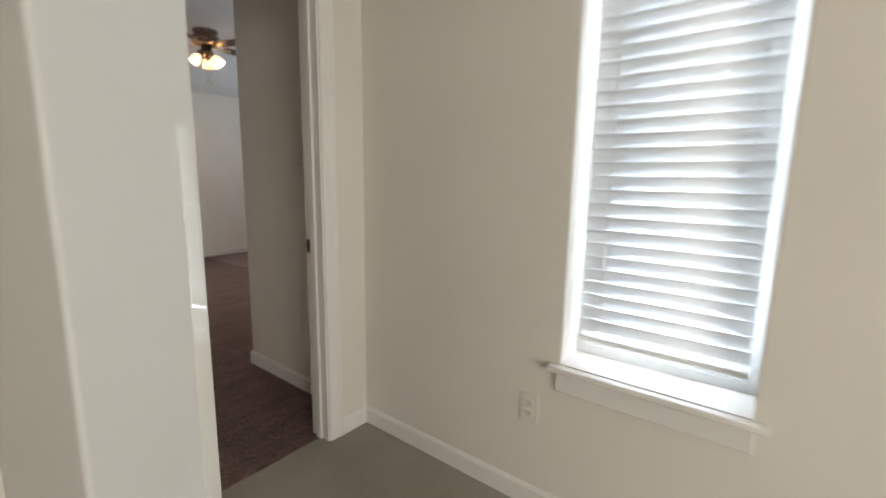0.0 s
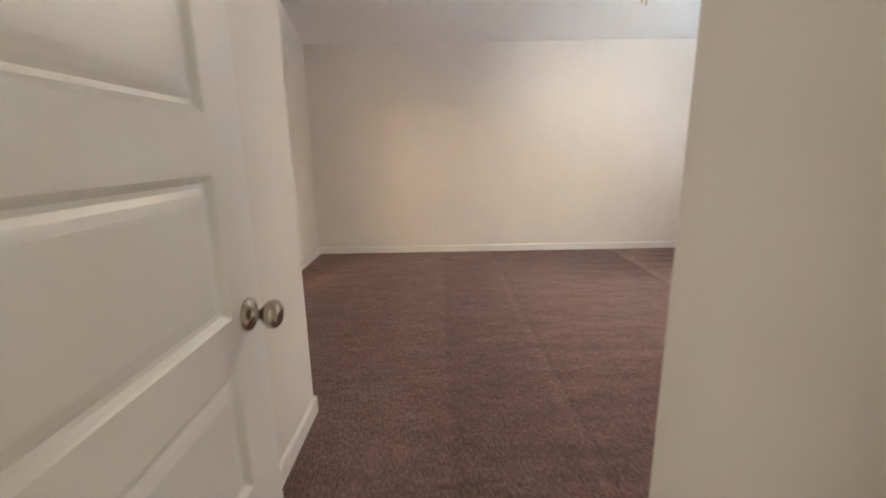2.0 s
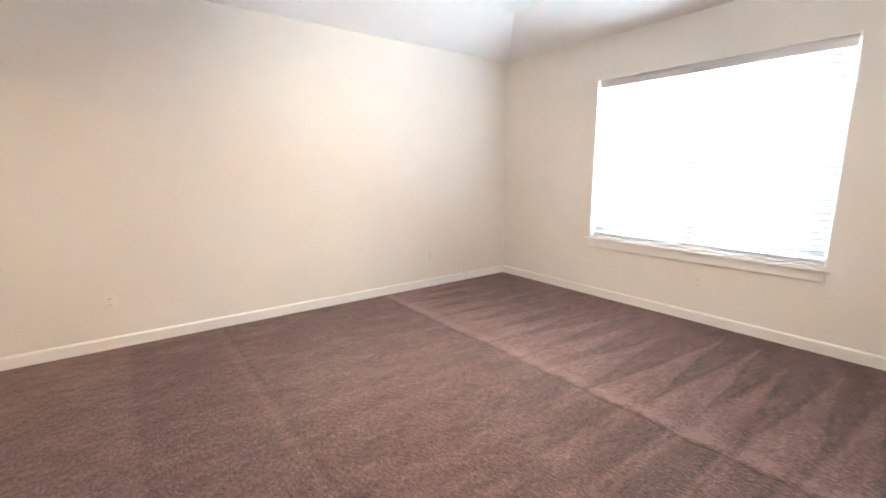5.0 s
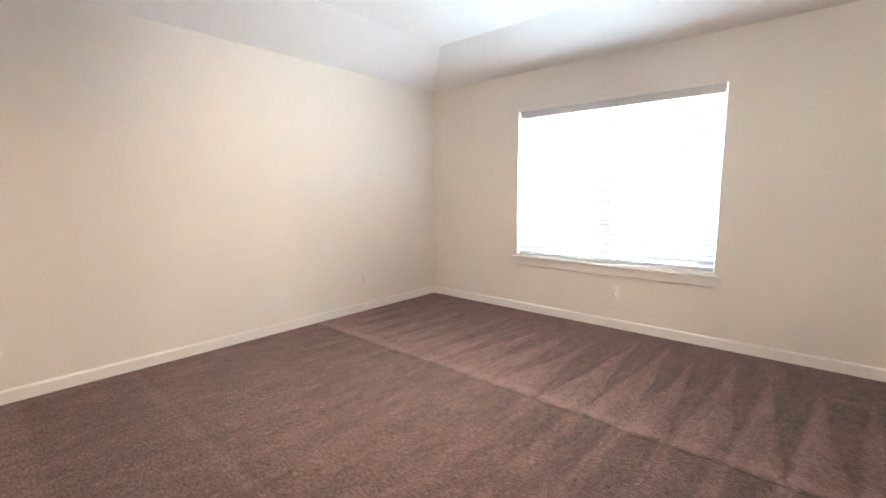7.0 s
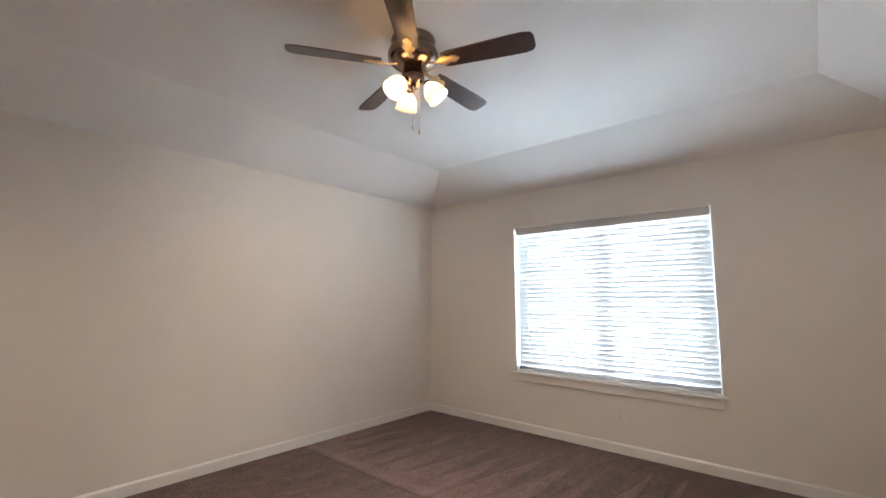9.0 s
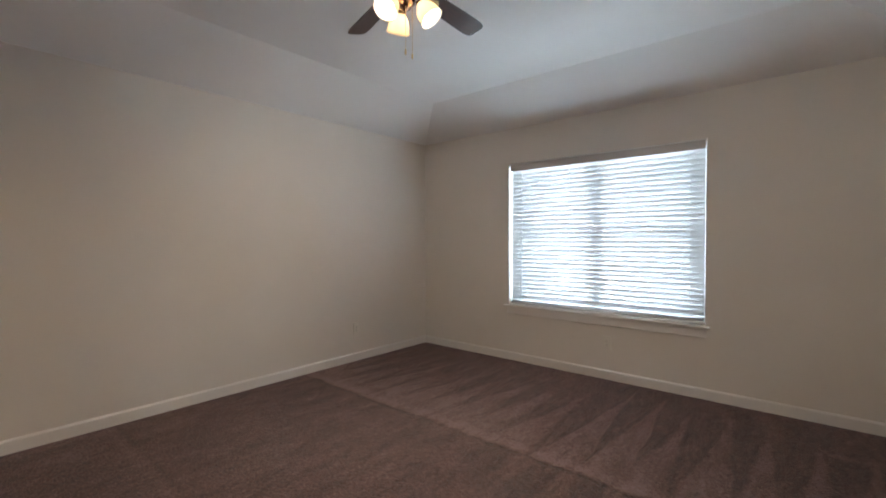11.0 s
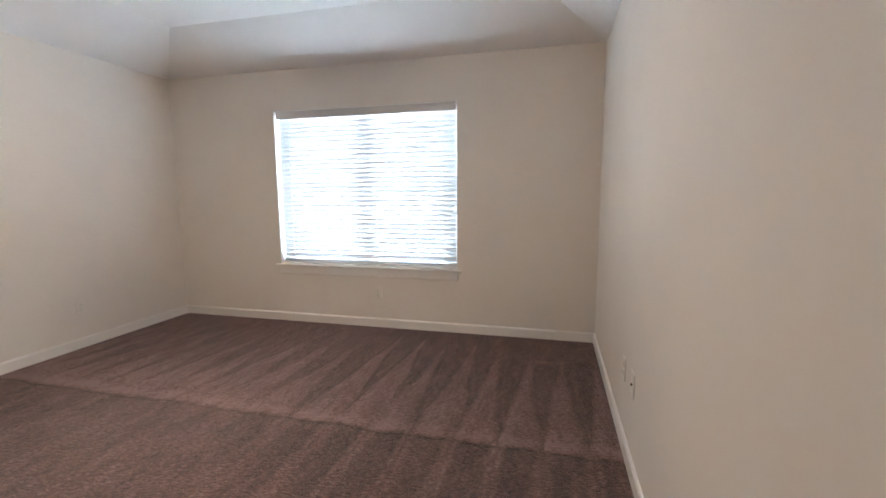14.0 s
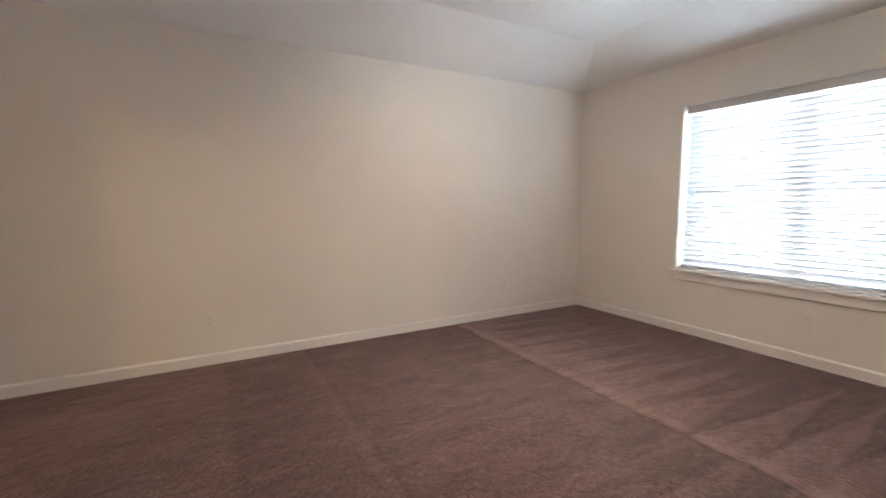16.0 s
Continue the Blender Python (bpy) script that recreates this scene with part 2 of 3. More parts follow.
    h = math_node(nt, "ADD", math_node(nt, "ADD", h, math_node(nt, "MULTIPLY", ripple, 2.0)), math_node(nt, "MULTIPLY", nap, 0.5))
    bump(nt, b, h, 1.0, 0.012)
    return m


carpet = carpet_material()


def hall_floor_material():
    m, nt, b = material("greige_hall_floor", (0.38, 0.345, 0.28), 0.75)
    co = nt.nodes.new("ShaderNodeTexCoord").outputs["Object"]
    n1 = noise_tex(nt, 2.5, 4, 0.6, co).outputs[0]
    n2 = noise_tex(nt, 160, 3, 0.7, co).outputs[0]
    v = math_node(nt, "ADD", math_node(nt, "MULTIPLY", n1, 0.8), math_node(nt, "MULTIPLY", n2, 0.35))
    r = ramp(nt, v, [(0.3, (0.27, 0.243, 0.195)), (0.85, (0.39, 0.355, 0.295))])
    nt.links.new(r.outputs[0], b.inputs["Base Color"])
    bump(nt, b, n2, 0.5, 0.003)
    return m


hall_carpet = hall_floor_material()
tile_mat = painted("beige_bath_tile", (0.62, 0.54, 0.42), 0.35, 0.05, 0.08, 40)
grout = painted("grey_grout", (0.4, 0.36, 0.3), 0.85, 0.4, 0.05, 100)
grass = painted("grass_ground", (0.08, 0.12, 0.04), 0.95, 0.8, 0.3, 30)
light_block_mat = painted("light_block_dark", (0.12, 0.11, 0.10), 0.9, 0.8, 0.2, 60)


# ---- mesh helpers ----
def box(bm, x0, x1, y0, y1, z0, z1):
    vs = [bm.verts.new((x, y, z)) for z in (z0, z1) for y in (y0, y1) for x in (x0, x1)]
    for f in ((0, 2, 3, 1), (4, 5, 7, 6), (0, 1, 5, 4), (1, 3, 7, 5), (3, 2, 6, 7), (2, 0, 4, 6)):
        bm.faces.new([vs[i] for i in f])
    return vs


def part(name, bm, mat, parent=None, label="", smooth=False):
    me = bpy.data.meshes.new(name)
    bmesh.ops.recalc_face_normals(bm, faces=bm.faces)
    bm.to_mesh(me)
    bm.free()
    me.materials.append(mat)
    if smooth:
        for p in me.polygons:
            p.use_smooth = True
    ob = new(name, me)
    if parent is not None:
        ob.parent = parent
    if label:
        ob["label"] = label
    return ob


def bevelled(bm, width, segments=2):
    bmesh.ops.bevel(bm, geom=list(bm.edges), offset=width, segments=segments, affect="EDGES", profile=0.6)


def box_part(name, dims, mat, parent=None, bevel=0.0, label=""):
    bm = bmesh.new()
    box(bm, *dims)
    if bevel:
        bevelled(bm, bevel)
    return part(name, bm, mat, parent, label)


def lathe(bm, profile, n=24, m=None):
    """Turn (radius, height) pairs about z."""
    rings = []
    for r, z in profile:
        ring = [bm.verts.new((r * math.cos(2 * math.pi * i / n), r * math.sin(2 * math.pi * i / n), z)) for i in range(n)]
        rings.append(ring)
    for a, b in zip(rings, rings[1:]):
        for i in range(n):
            bm.faces.new((a[i], a[(i + 1) % n], b[(i + 1) % n], b[i]))
    if profile[0][0] > 1e-5:
        bm.faces.new(rings[0][::-1])
    if profile[-1][0] > 1e-5:
        bm.faces.new(rings[-1])
    if m is not None:
        bmesh.ops.transform(bm, matrix=m, verts=[v for ring in rings for v in ring])


def empty(name, m, label="", category="", group="", kind=""):
    ob = new(name)
    ob.matrix_world = m
    ob.empty_display_size = 0.05
    return tagged(ob, label, category, group, kind)


def structure(name, boxes, mat, label="", bevel=0.0):
    bm = bmesh.new()
    for b in boxes:
        box(bm, *b)
    if bevel:
        bevelled(bm, bevel, 1)
    return tagged(part(name, bm, mat), label, kind="structure")


# ---- the shell ----
X0, XP, XR, XH = -5.33, -4.433, -3.20, -3.19   # west wall, passage wall, partition, hall's east wall
YS, YC, YD, YH = -4.21, -3.40, -5.20, -5.32     # south wall, closet face, door wall inside and outside
H, TOP = 2.44, 2.80
WY0, WY1, WZ0, WZ1 = -3.015, -1.195, 0.585, 2.07   # bedroom window
HY0, HY1, HZ0, HZ1 = -6.90, -6.335, 0.60, 2.05     # hall window
BY0, BY1, DH = -1.95, -1.20, 2.04                  # bathroom doorway
DX0, DX1 = -4.252, -3.42                           # bedroom doorway

structure("wall_north", [(-7.6, 0.15, 0.0, 0.15, 0, TOP)], wall_paint, "cream painted plasterboard wall, bare and lightly textured")
structure("wall_east", [(0.0, 0.15, -4.36, WY0, 0, TOP), (0.0, 0.15, WY1, 0.0, 0, TOP),
                        (0.0, 0.15, WY0, WY1, 0, WZ0), (0.0, 0.15, WY0, WY1, WZ1, TOP)], wall_paint,
          "cream painted wall round a wide window")
structure("wall_south", [(XR, 0.0, -4.36, YS, 0, TOP)], wall_paint, "cream painted bedroom wall with two low outlets")
structure("wall_partition", [(XR, XR + 0.12, YD, -4.36, 0, TOP)], wall_paint, "cream painted side wall of the bedroom entry")
structure("wall_west", [(X0 - 0.12, X0, YC - 0.12, BY0, 0, TOP), (X0 - 0.12, X0, BY1, 0.0, 0, TOP), (X0 - 0.12, X0, BY0, BY1, DH, TOP)],
          wall_paint, "cream painted wall with the bathroom doorway")
structure("wall_closet", [(X0, XP, YC - 0.12, YC, 0, TOP), (XP - 0.12, XP, YD, YC - 0.12, 0, TOP)], wall_paint,
          "cream painted walls of the closet beside the entry")
structure("wall_door", [(XP - 0.5, DX0, YH, YD, 0, TOP), (DX1, XR + 0.12, YH, YD, 0, TOP), (DX0, DX1, YH, YD, DH, TOP)],
          wall_paint, "cream painted wall round the bedroom door")
structure("wall_hall_east", [(XH, XH + 0.22, HY1, YH, 0, TOP), (XH, XH + 0.22, -9.6, HY0, 0, TOP),
                             (XH, XH + 0.22, HY0, HY1, 0, HZ0), (XH, XH + 0.22, HY0, HY1, HZ1, TOP)], wall_paint,
          "cream painted hall wall with a narrow window")
SX0, SX1 = -4.487, -4.303
SEND = ((SX0, -6.313), (SX1, -6.22))   # the stub's end face, at an angle to the hall


def stub_mesh():
    bm = bmesh.new()
    (ax, ay), (cx, cy) = SEND
    pts = [(SX1, YH), (SX0, YH), (ax, ay + 0.006), (ax + 0.002, ay + 0.002), (ax + 0.006, ay + 0.001),
           (cx - 0.005, cy - 0.002), (cx - 0.001, cy + 0.001), (cx, cy + 0.006)]
    lo = [bm.verts.new((x, y, 0)) for x, y in pts]
    hi = [bm.verts.new((x, y, TOP)) for x, y in pts]
    bm.faces.new(lo)
    bm.faces.new(hi[::-1])
    for i in range(len(pts)):
        j = (i + 1) % len(pts)
        bm.faces.new((lo[i], lo[j], hi[j], hi[i]))
    return bm


stub = tagged(part("wall_hall_stub", stub_mesh(), stub_paint), "painted wall end beside the bedroom door, toned down against strong light", kind="structure")
U = Vector((SEND[1][0] - SEND[0][0], SEND[1][1] - SEND[0][1], 0)).normalized()
N = Vector((U.y, -U.x, 0))
for s0, s1 in ((0.006, 0.034), (0.172, 0.200)):
    bm = bmesh.new()
    cols = []
    for k in range(9):
        u = k / 8
        p = Vector((*SEND[0], 0)) + U * (s0 + (s1 - s0) * u)
        d = 0.0012 + 0.0003 * (1 - (2 * u - 1) ** 2)
        cols.append([bm.verts.new(p + N * e + Vector((0, 0, z))) for e in (0.0, d) for z in (0.09, 1.31)])
    for a, c in zip(cols, cols[1:]):
        bm.faces.new((a[2], c[2], c[3], a[3]))
        bm.faces.new((a[0], a[1], c[1], c[0]))
        bm.faces.new((a[0], c[0], c[2], a[2]))
        bm.faces.new((a[1], a[3], c[3], c[1]))
    for c in (cols[0], cols[-1]):
        bm.faces.new((c[0], c[2], c[3], c[1]))
    part("corner_guard", bm, guard_plastic, stub, "glossy white plastic guard strip")
# closes the hall out of view; its gap is added for the fill lamp
structure("wall_hall_back", [(-7.0, -6.2, -9.75, -9.6, 0, TOP), (-3.7, XH + 0.14, -9.75, -9.6, 0, TOP), (-6.2, -3.7, -9.75, -9.6, 2.1, TOP), (-7.15, -7.0, -9.75, YH + 0.12, 0, TOP),
                             (-7.0, XP - 0.5, YH, YH + 0.12, 0, TOP)], wall_paint, "cream painted hall walls, bare")
structure("wall_bath", [(-7.75, -7.6, -4.0, 0.15, 0, TOP), (-7.6, X0 - 0.12, -4.0, -3.88, 0, TOP)], wall_paint, "cream painted bathroom walls")

# ceilings
EX, NY, SY, TZ = -0.56, -0.63, -3.71, 2.69
bm = bmesh.new()


def sheet(bm, pts, thick=0.05):
    lo = [bm.verts.new(p) for p in pts]
    hi = [bm.verts.new((p[0], p[1], p[2] + thick)) for p in pts]
    bm.faces.new(lo[::-1])
    bm.faces.new(hi)
    for i in range(len(pts)):
        j = (i + 1) % len(pts)
        bm.faces.new((lo[i], lo[j], hi[j], hi[i]))


sheet(bm, [(X0, SY, TZ), (EX, SY, TZ), (EX, NY, TZ), (X0, NY, TZ)])
sheet(bm, [(X0, NY, TZ), (EX, NY, TZ), (0, 0, H), (X0, 0, H)])
sheet(bm, [(EX, SY, TZ), (0, YS, H), (0, 0, H), (EX, NY, TZ)])
sheet(bm, [(X0, YS, H), (0, YS, H), (EX, SY, TZ), (X0, SY, TZ)])
sheet(bm, [(XP, YD, H), (XR, YD, H), (XR, YS, H), (XP, YS, H)])
tagged(part("ceiling", bm, ceiling_paint), "white textured tray ceiling with sloping sides", kind="structure")
structure("ceiling_hall", [(-7.0, XH, -9.6, YH, H, H + 0.05)], ceiling_paint, "flat white hall ceiling")
structure("ceiling_bath", [(-7.6, X0 - 0.12, -3.88, 0.0, H, H + 0.05)], ceiling_paint, "flat white bathroom ceiling")
# unseen slab, added so that no sky light leaks in from above
structure("roof", [(-8.2, 0.6, -10.2, 0.6, 2.95, 3.05)], light_block_mat, "dark unseen slab over the rooms that keeps sky light out")

# floors
structure("floor", [(X0 - 0.06, 0.0, YS, 0.0, -0.1, 0.0), (XP - 0.06, XR, YH + 0.06, YS, -0.1, 0.0)], carpet, "mauve-brown cut-pile carpet with vacuum marks")
structure("floor_hall", [(-7.0, XH, -9.6, YH + 0.06, -0.1, -0.004)], hall_carpet, "greige hall carpet, plain")
structure("floor_bath", [(-7.6, X0 - 0.06, -3.88, 0.0, -0.12, -0.036)], grout, "grouted bathroom floor")
structure("ground", [(-400, 400, -400, 400, -0.45, -0.3)], grass, "mown lawn round the house")


# ---- trim ----
def board(bm, x0, y0, x1, y1, inward, h=0.085, t=0.014):
    """A baseboard along a wall from one point to another; inward is the unit normal into the room. Eased at the top."""
    nx, ny = inward
    prof = [(0, 0), (t, 0), (t, h - 0.012), (t * 0.45, h - 0.002), (0, h)]
    a = [bm.verts.new((x0 + nx * p, y0 + ny * p, z)) for p, z in prof]
    b = [bm.verts.new((x1 + nx * p, y1 + ny * p, z)) for p, z in prof]
    for i in range(len(prof) - 1):
        bm.faces.new((a[i], a[i + 1], b[i + 1], b[i]))
    bm.faces.new((a[-1], a[0], b[0], b[-1]))
    bm.faces.new(a[::-1])
    bm.faces.new(b)


def baseboard(name, runs, label="white painted baseboard, slightly glossy"):
    bm = bmesh.new()
    for r in runs:
        board(bm, *r)
    return tagged(part(name, bm, trim_paint), label, kind="structure")


CW, CT = 0.068, 0.016
baseboard("baseboard_north", [(X0, 0, 0, 0, (0, -1))])
baseboard("baseboard_east", [(0, 0, 0, YS, (-1, 0))])
baseboard("baseboard_south", [(0, YS, XR, YS, (0, 1))])
baseboard("baseboard_partition", [(XR, YS + 0.014, XR, YD, (-1, 0))])
baseboard("baseboard_west", [(X0, 0, X0, BY1 + CW, (1, 0)), (X0, BY0 - CW, X0, YC, (1, 0))])
baseboard("baseboard_closet", [(X0, YC, XP, YC, (0, 1)), (XP, YC + 0.014, XP, YD, (1, 0))])
baseboard("baseboard_hall", [(XH, YH, XH, -9.6, (-1, 0)), (DX1 + CW, YH, XH, YH, (0, -1)), (-7.0, YH, -4.475, YH, (0, -1))])


PROFILE = ((0.0, 0.0), (0.0, 0.95), (0.04, 1.0), (0.16, 1.0), (0.22, 0.80), (0.34, 0.62), (0.58, 0.52), (0.62, 0.70), (0.68, 0.74), (0.90, 0.62), (0.98, 0.45), (1.0, 0.0))


def casing_profile(bm, x0, x1, z0, z1, face, outward, horizontal=False):
    """A moulded casing on a wall whose face is y=face. It goes from its outer edge (x0, or z1) to its inner one (x1, or z0)."""
    rings = []
    for end in (0, 1):
        ring = []
        for s, d in PROFILE:
            y = face + outward * CT * d
            ring.append(bm.verts.new(((x0, x1)[end], y, z1 + (z0 - z1) * s) if horizontal else (x0 + (x1 - x0) * s, y, (z0, z1)[end])))
        rings.append(ring)
    a, c = rings
    for i in range(len(a)):
        j = (i + 1) % len(a)
        bm.faces.new((a[i], a[j], c[j], c[i]))
    bm.faces.new(a)
    bm.faces.new(c[::-1])


# bedroom doorway: jamb, stop and casing, on the hall side and on the room side
def jamb_set(name, parent_label):
    bm = bmesh.new()
    box(bm, DX0, DX0 + 0.012, YH, YD, 0, DH)
    box(bm, DX1 - 0.012, DX1, YH, YD, 0, DH)
    box(bm, DX0 + 0.012, DX1 - 0.012, YH, YD, DH - 0.012, DH)
    box(bm, DX0 + 0.012, DX0 + 0.022, YD - 0.075, YD - 0.042, 0, DH - 0.022)
    box(bm, DX1 - 0.022, DX1 - 0.012, YD - 0.075, YD - 0.042, 0, DH - 0.022)
    box(bm, DX0 + 0.012, DX1 - 0.012, YD - 0.075, YD - 0.042, DH - 0.022, DH - 0.012)
    for face, out in ((YH, -1), (YD, 1)):
        casing_profile(bm, DX1 - 0.004 + CW, DX1 - 0.004, 0, DH + CW, face, out)
        casing_profile(bm, DX0 + 0.004 - (0.046 if out < 0 else CW), DX0 + 0.004, 0, DH + CW, face, out)
        casing_profile(bm, DX0 + 0.004, DX1 - 0.004, DH - 0.004, DH + CW, face, out, True)
    return tagged(part(name, bm, trim_paint), parent_label, kind="structure")


frame_1 = jamb_set("door_frame", "white painted door frame with moulded casing")
bm = bmesh.new()
box(bm, DX1 - 0.0145, DX1 - 0.012, YD - 0.045, YD - 0.008, 0.90, 0.962)
box(bm, DX1 - 0.016, DX1 - 0.0145, YD - 0.008, YD - 0.004, 0.905, 0.957)
part("strike_plate", bm, strike_metal, frame_1, "dark metal strike plate in the jamb")
box_part("strike_hole", (DX1 - 0.0155, DX1 - 0.0147, YD - 0.035, YD - 0.018, 0.915, 0.947), slot_dark, frame_1)

# bathroom doorway
bm = bmesh.new()
XB = X0 - 0.12
box(bm, XB, X0, BY1 - 0.018, BY1, 0, DH)
box(bm, XB, X0, BY0, BY0 + 0.018, 0, DH)
box(bm, XB, X0, BY0 + 0.018, BY1 - 0.018, DH - 0.018, DH)
box(bm, XB + 0.038, XB + 0.07, BY1 - 0.028, BY1 - 0.018, 0, DH - 0.028)
box(bm, XB + 0.038, XB + 0.07, BY0 + 0.018, BY0 + 0.028, 0, DH - 0.028)
for a, b in ((BY1 - 0.005, BY1 + CW), (BY0 - CW, BY0 + 0.005)):
    box(bm, X0, X0 + CT, a, b, 0, DH)
    box(bm, X0 + CT, X0 + CT + 0.004, a + 0.02, b - 0.02, 0, DH)
box(bm, X0, X0 + CT, BY0 - CW, BY1 + CW, DH - 0.005, DH + 0.135)
box(bm, X0, X0 + CT + 0.010, BY0 - CW - 0.012, BY1 + CW + 0.012, DH + 0.135, DH + 0.15)
tagged(part("bath_door_frame", bm, trim_paint), "white painted door frame with a tall head casing", kind="structure")


# ---- doors ----
def hinge(parent, z, m_leaf):
    """Butt hinge: a leaf with rounded corners, a barrel in three knuckles and three screws."""
    h, w, r = 0.089, 0.031, 0.012
    hi = part("hinge", leaf_mesh(h, w, r), hinge_metal, parent, "satin metal hinge")
    hi.matrix_local = m_leaf @ Matrix.Translation((0, 0, z))
    bm = bmesh.new()
    for k, (a, b) in enumerate(((-0.0445, -0.016), (-0.015, 0.015), (0.016, 0.0445))):
        lathe(bm, [(0.006, a), (0.0065, a + 0.001), (0.0065, b - 0.001), (0.006, b)], 14, Matrix.Translation((-0.004, 0.005, 0)))
    lathe(bm, [(0.004, 0.0445), (0.0055, 0.048), (0.002, 0.051)], 12, Matrix.Translation((-0.004, 0.005, 0)))
    part("barrel", bm, hinge_metal, hi, smooth=True)
    bm = bmesh.new()
    for sx, sz in ((0.010, 0.03), (0.022, 0.0), (0.010, -0.03)):
        lathe(bm, [(0.0042, 0.0), (0.0038, 0.0012), (0.0015, 0.0016)], 12, Matrix.Translation((sx, -0.0022, sz)) @ pose(0, 0, 0, 90, 0, 0))
    part("screw", bm, strike_metal, hi)
    return hi


def leaf_mesh(h, w, r):
    bm = bmesh.new()
    pts = [(0, -h / 2), ]
    for cx, cz, a0 in ((w - r, -h / 2 + r, -90), (w - r, h / 2 - r, 0)):
        for k in range(5):
            a = radians(a0 + 22.5 * k)
            pts.append((cx + r * math.cos(a), cz + r * math.sin(a)))
    pts.append((0, h / 2))
    a = [bm.verts.new((x, -0.002, z)) for x, z in pts]
    b = [bm.verts.new((x, 0.0, z)) for x, z in pts]
    bm.faces.new(a)
    bm.faces.new(b[::-1])
    for i in range(len(pts)):
        j = (i + 1) % len(pts)
        bm.faces.new((a[i], b[i], b[j], a[j]))
    return bm


PANELS = [(0.235, 0.49), (0.59, 0.85), (0.945, 1.205), (1.305, 1.56), (1.66, 1.915)]


def door_leaf(name, m, width, height, thick, label, knob=True):
    """A five-panel door: x from the hinge to the latch, y through its thickness, z up."""
    d = empty(name, m, label, kind="structure")
    s, low = 0.125, 0.012 if name == "door_1" else -0.018
    xs = (s, width - s)
    bm = bmesh.new()
    zs = [low] + [z for p in PANELS for z in p] + [height]
    box(bm, 0, s, 0, thick, low, height)
    box(bm, width - s, width, 0, thick, low, height)
    for i in range(0, len(zs), 2):
        box(bm, s, width - s, 0, thick, zs[i], zs[i + 1])
    bmesh.ops.remove_doubles(bm, verts=bm.verts, dist=1e-5)
    part("slab", bm, door_paint, d)
    for z0, z1 in PANELS:
        bm = bmesh.new()
        for y, sgn in ((0.0, 1), (thick, -1)):
            prev = None
            for inset, depth in ((0, 0), (0.004, 0.003), (0.012, 0.011), (0.020, 0.012), (0.030, 0.008), (0.044, 0.0045), (0.050, 0.004)):
                ring = [bm.verts.new((x, y + sgn * depth, z)) for x, z in
                        ((xs[0] + inset, z0 + inset), (xs[1] - inset, z0 + inset), (xs[1] - inset, z1 - inset), (xs[0] + inset, z1 - inset))]
                if prev:
                    for i in range(4):
                        bm.faces.new((prev[i], prev[(i + 1) % 4], ring[(i + 1) % 4], ring[i]))
                prev = ring
            bm.faces.new(prev)
        part("panel", bm, door_paint, d)
    if knob:
        for sgn, y in ((-1, 0.0), (1, thick)):
            base = Matrix.Translation((width - 0.062, y, 0.93)) @ pose(0, 0, 0, 90 if sgn < 0 else -90, 0, 0)
            bm = bmesh.new()
            lathe(bm, [(0.033, 0.0), (0.033, 0.003), (0.030, 0.007), (0.016, 0.010), (0.012, 0.014), (0.011, 0.024), (0.0125, 0.030),
                       (0.020, 0.034), (0.0265, 0.042), (0.0285, 0.050), (0.0265, 0.058), (0.019, 0.064), (0.009, 0.0665), (0.0, 0.067)], 32, base)
            part("door_knob", bm, nickel, d, "round brushed-nickel door knob", True)
        box_part("latch_plate", (width - 0.0005, width + 0.0015, 0.006, thick - 0.006, 0.90, 0.96), nickel, d)
    return d


# bedroom door, opened into the entry
DOOR_OPEN = 90.0
d1 = door_leaf("door_1", pose(-4.183, YD + 0.008, 0, 0, 0, DOOR_OPEN), 0.775, 2.02, 0.035,
               "white five-panel interior door with nickel knob, standing open")
for z in (0.30, 1.07, 1.80):
    hinge(d1, z, pose(0.0, 0.039, 0, 0, 0, -90))
# bathroom door, opened into the bathroom
d2 = door_leaf("door_2", pose(XB - 0.004, BY1 - 0.024, 0, 0, 0, 180), 0.70, 2.02, 0.035,
               "white five-panel bathroom door, standing open")
for z in (0.31, 1.055, 1.80):
    hinge(d2, z, pose(-0.004, 0.035, 0, 0, 0, 0))


# ---- windows ----
def window(name, m, width, height, units, label):
    """x along the wall, y outwards, z up from the sill; single-hung units side by side."""
    w = empty(name, m, label, kind="structure")
    f = 0.034
    y0, y1 = 0.104, 0.148
    bm = bmesh.new()
    box(bm, 0, width, y0, y1, 0, f)
    box(bm, 0, width, y0, y1, height - f, height)
    box(bm, 0, f, y0, y1, f, height - f)
    box(bm, width - f, width, y0, y1, f, height - f)
    part("window_frame", bm, vinyl, w)
    uw = width / units
    for k in range(units):
        a, b = k * uw + (f if k == 0 else 0.04), (k + 1) * uw - (f if k == units - 1 else 0.04)
        mid = height * 0.485
        for lo, hi, yy in ((f, mid + 0.018, y0 + 0.006), (mid - 0.018, height - f, y0 + 0.028)):
            bm = bmesh.new()
            t = 0.028
            box(bm, a, b, yy, yy + 0.02, lo, lo + t)
            box(bm, a, b, yy, yy + 0.02, hi - t, hi)
            box(bm, a, a + t, yy, yy + 0.02, lo + t, hi - t)
            box(bm, b - t, b, yy, yy + 0.02, lo + t, hi - t)
            part("sash", bm, vinyl, w)
            g = box_part("pane", (a + t, b - t, yy + 0.008, yy + 0.012, lo + t, hi - t), glass, w)
            g.visible_shadow = False
        if k:
            box_part("mullion", (k * uw - 0.04, k * uw + 0.04, y0, y1, f, height - f), vinyl, w)
    return w


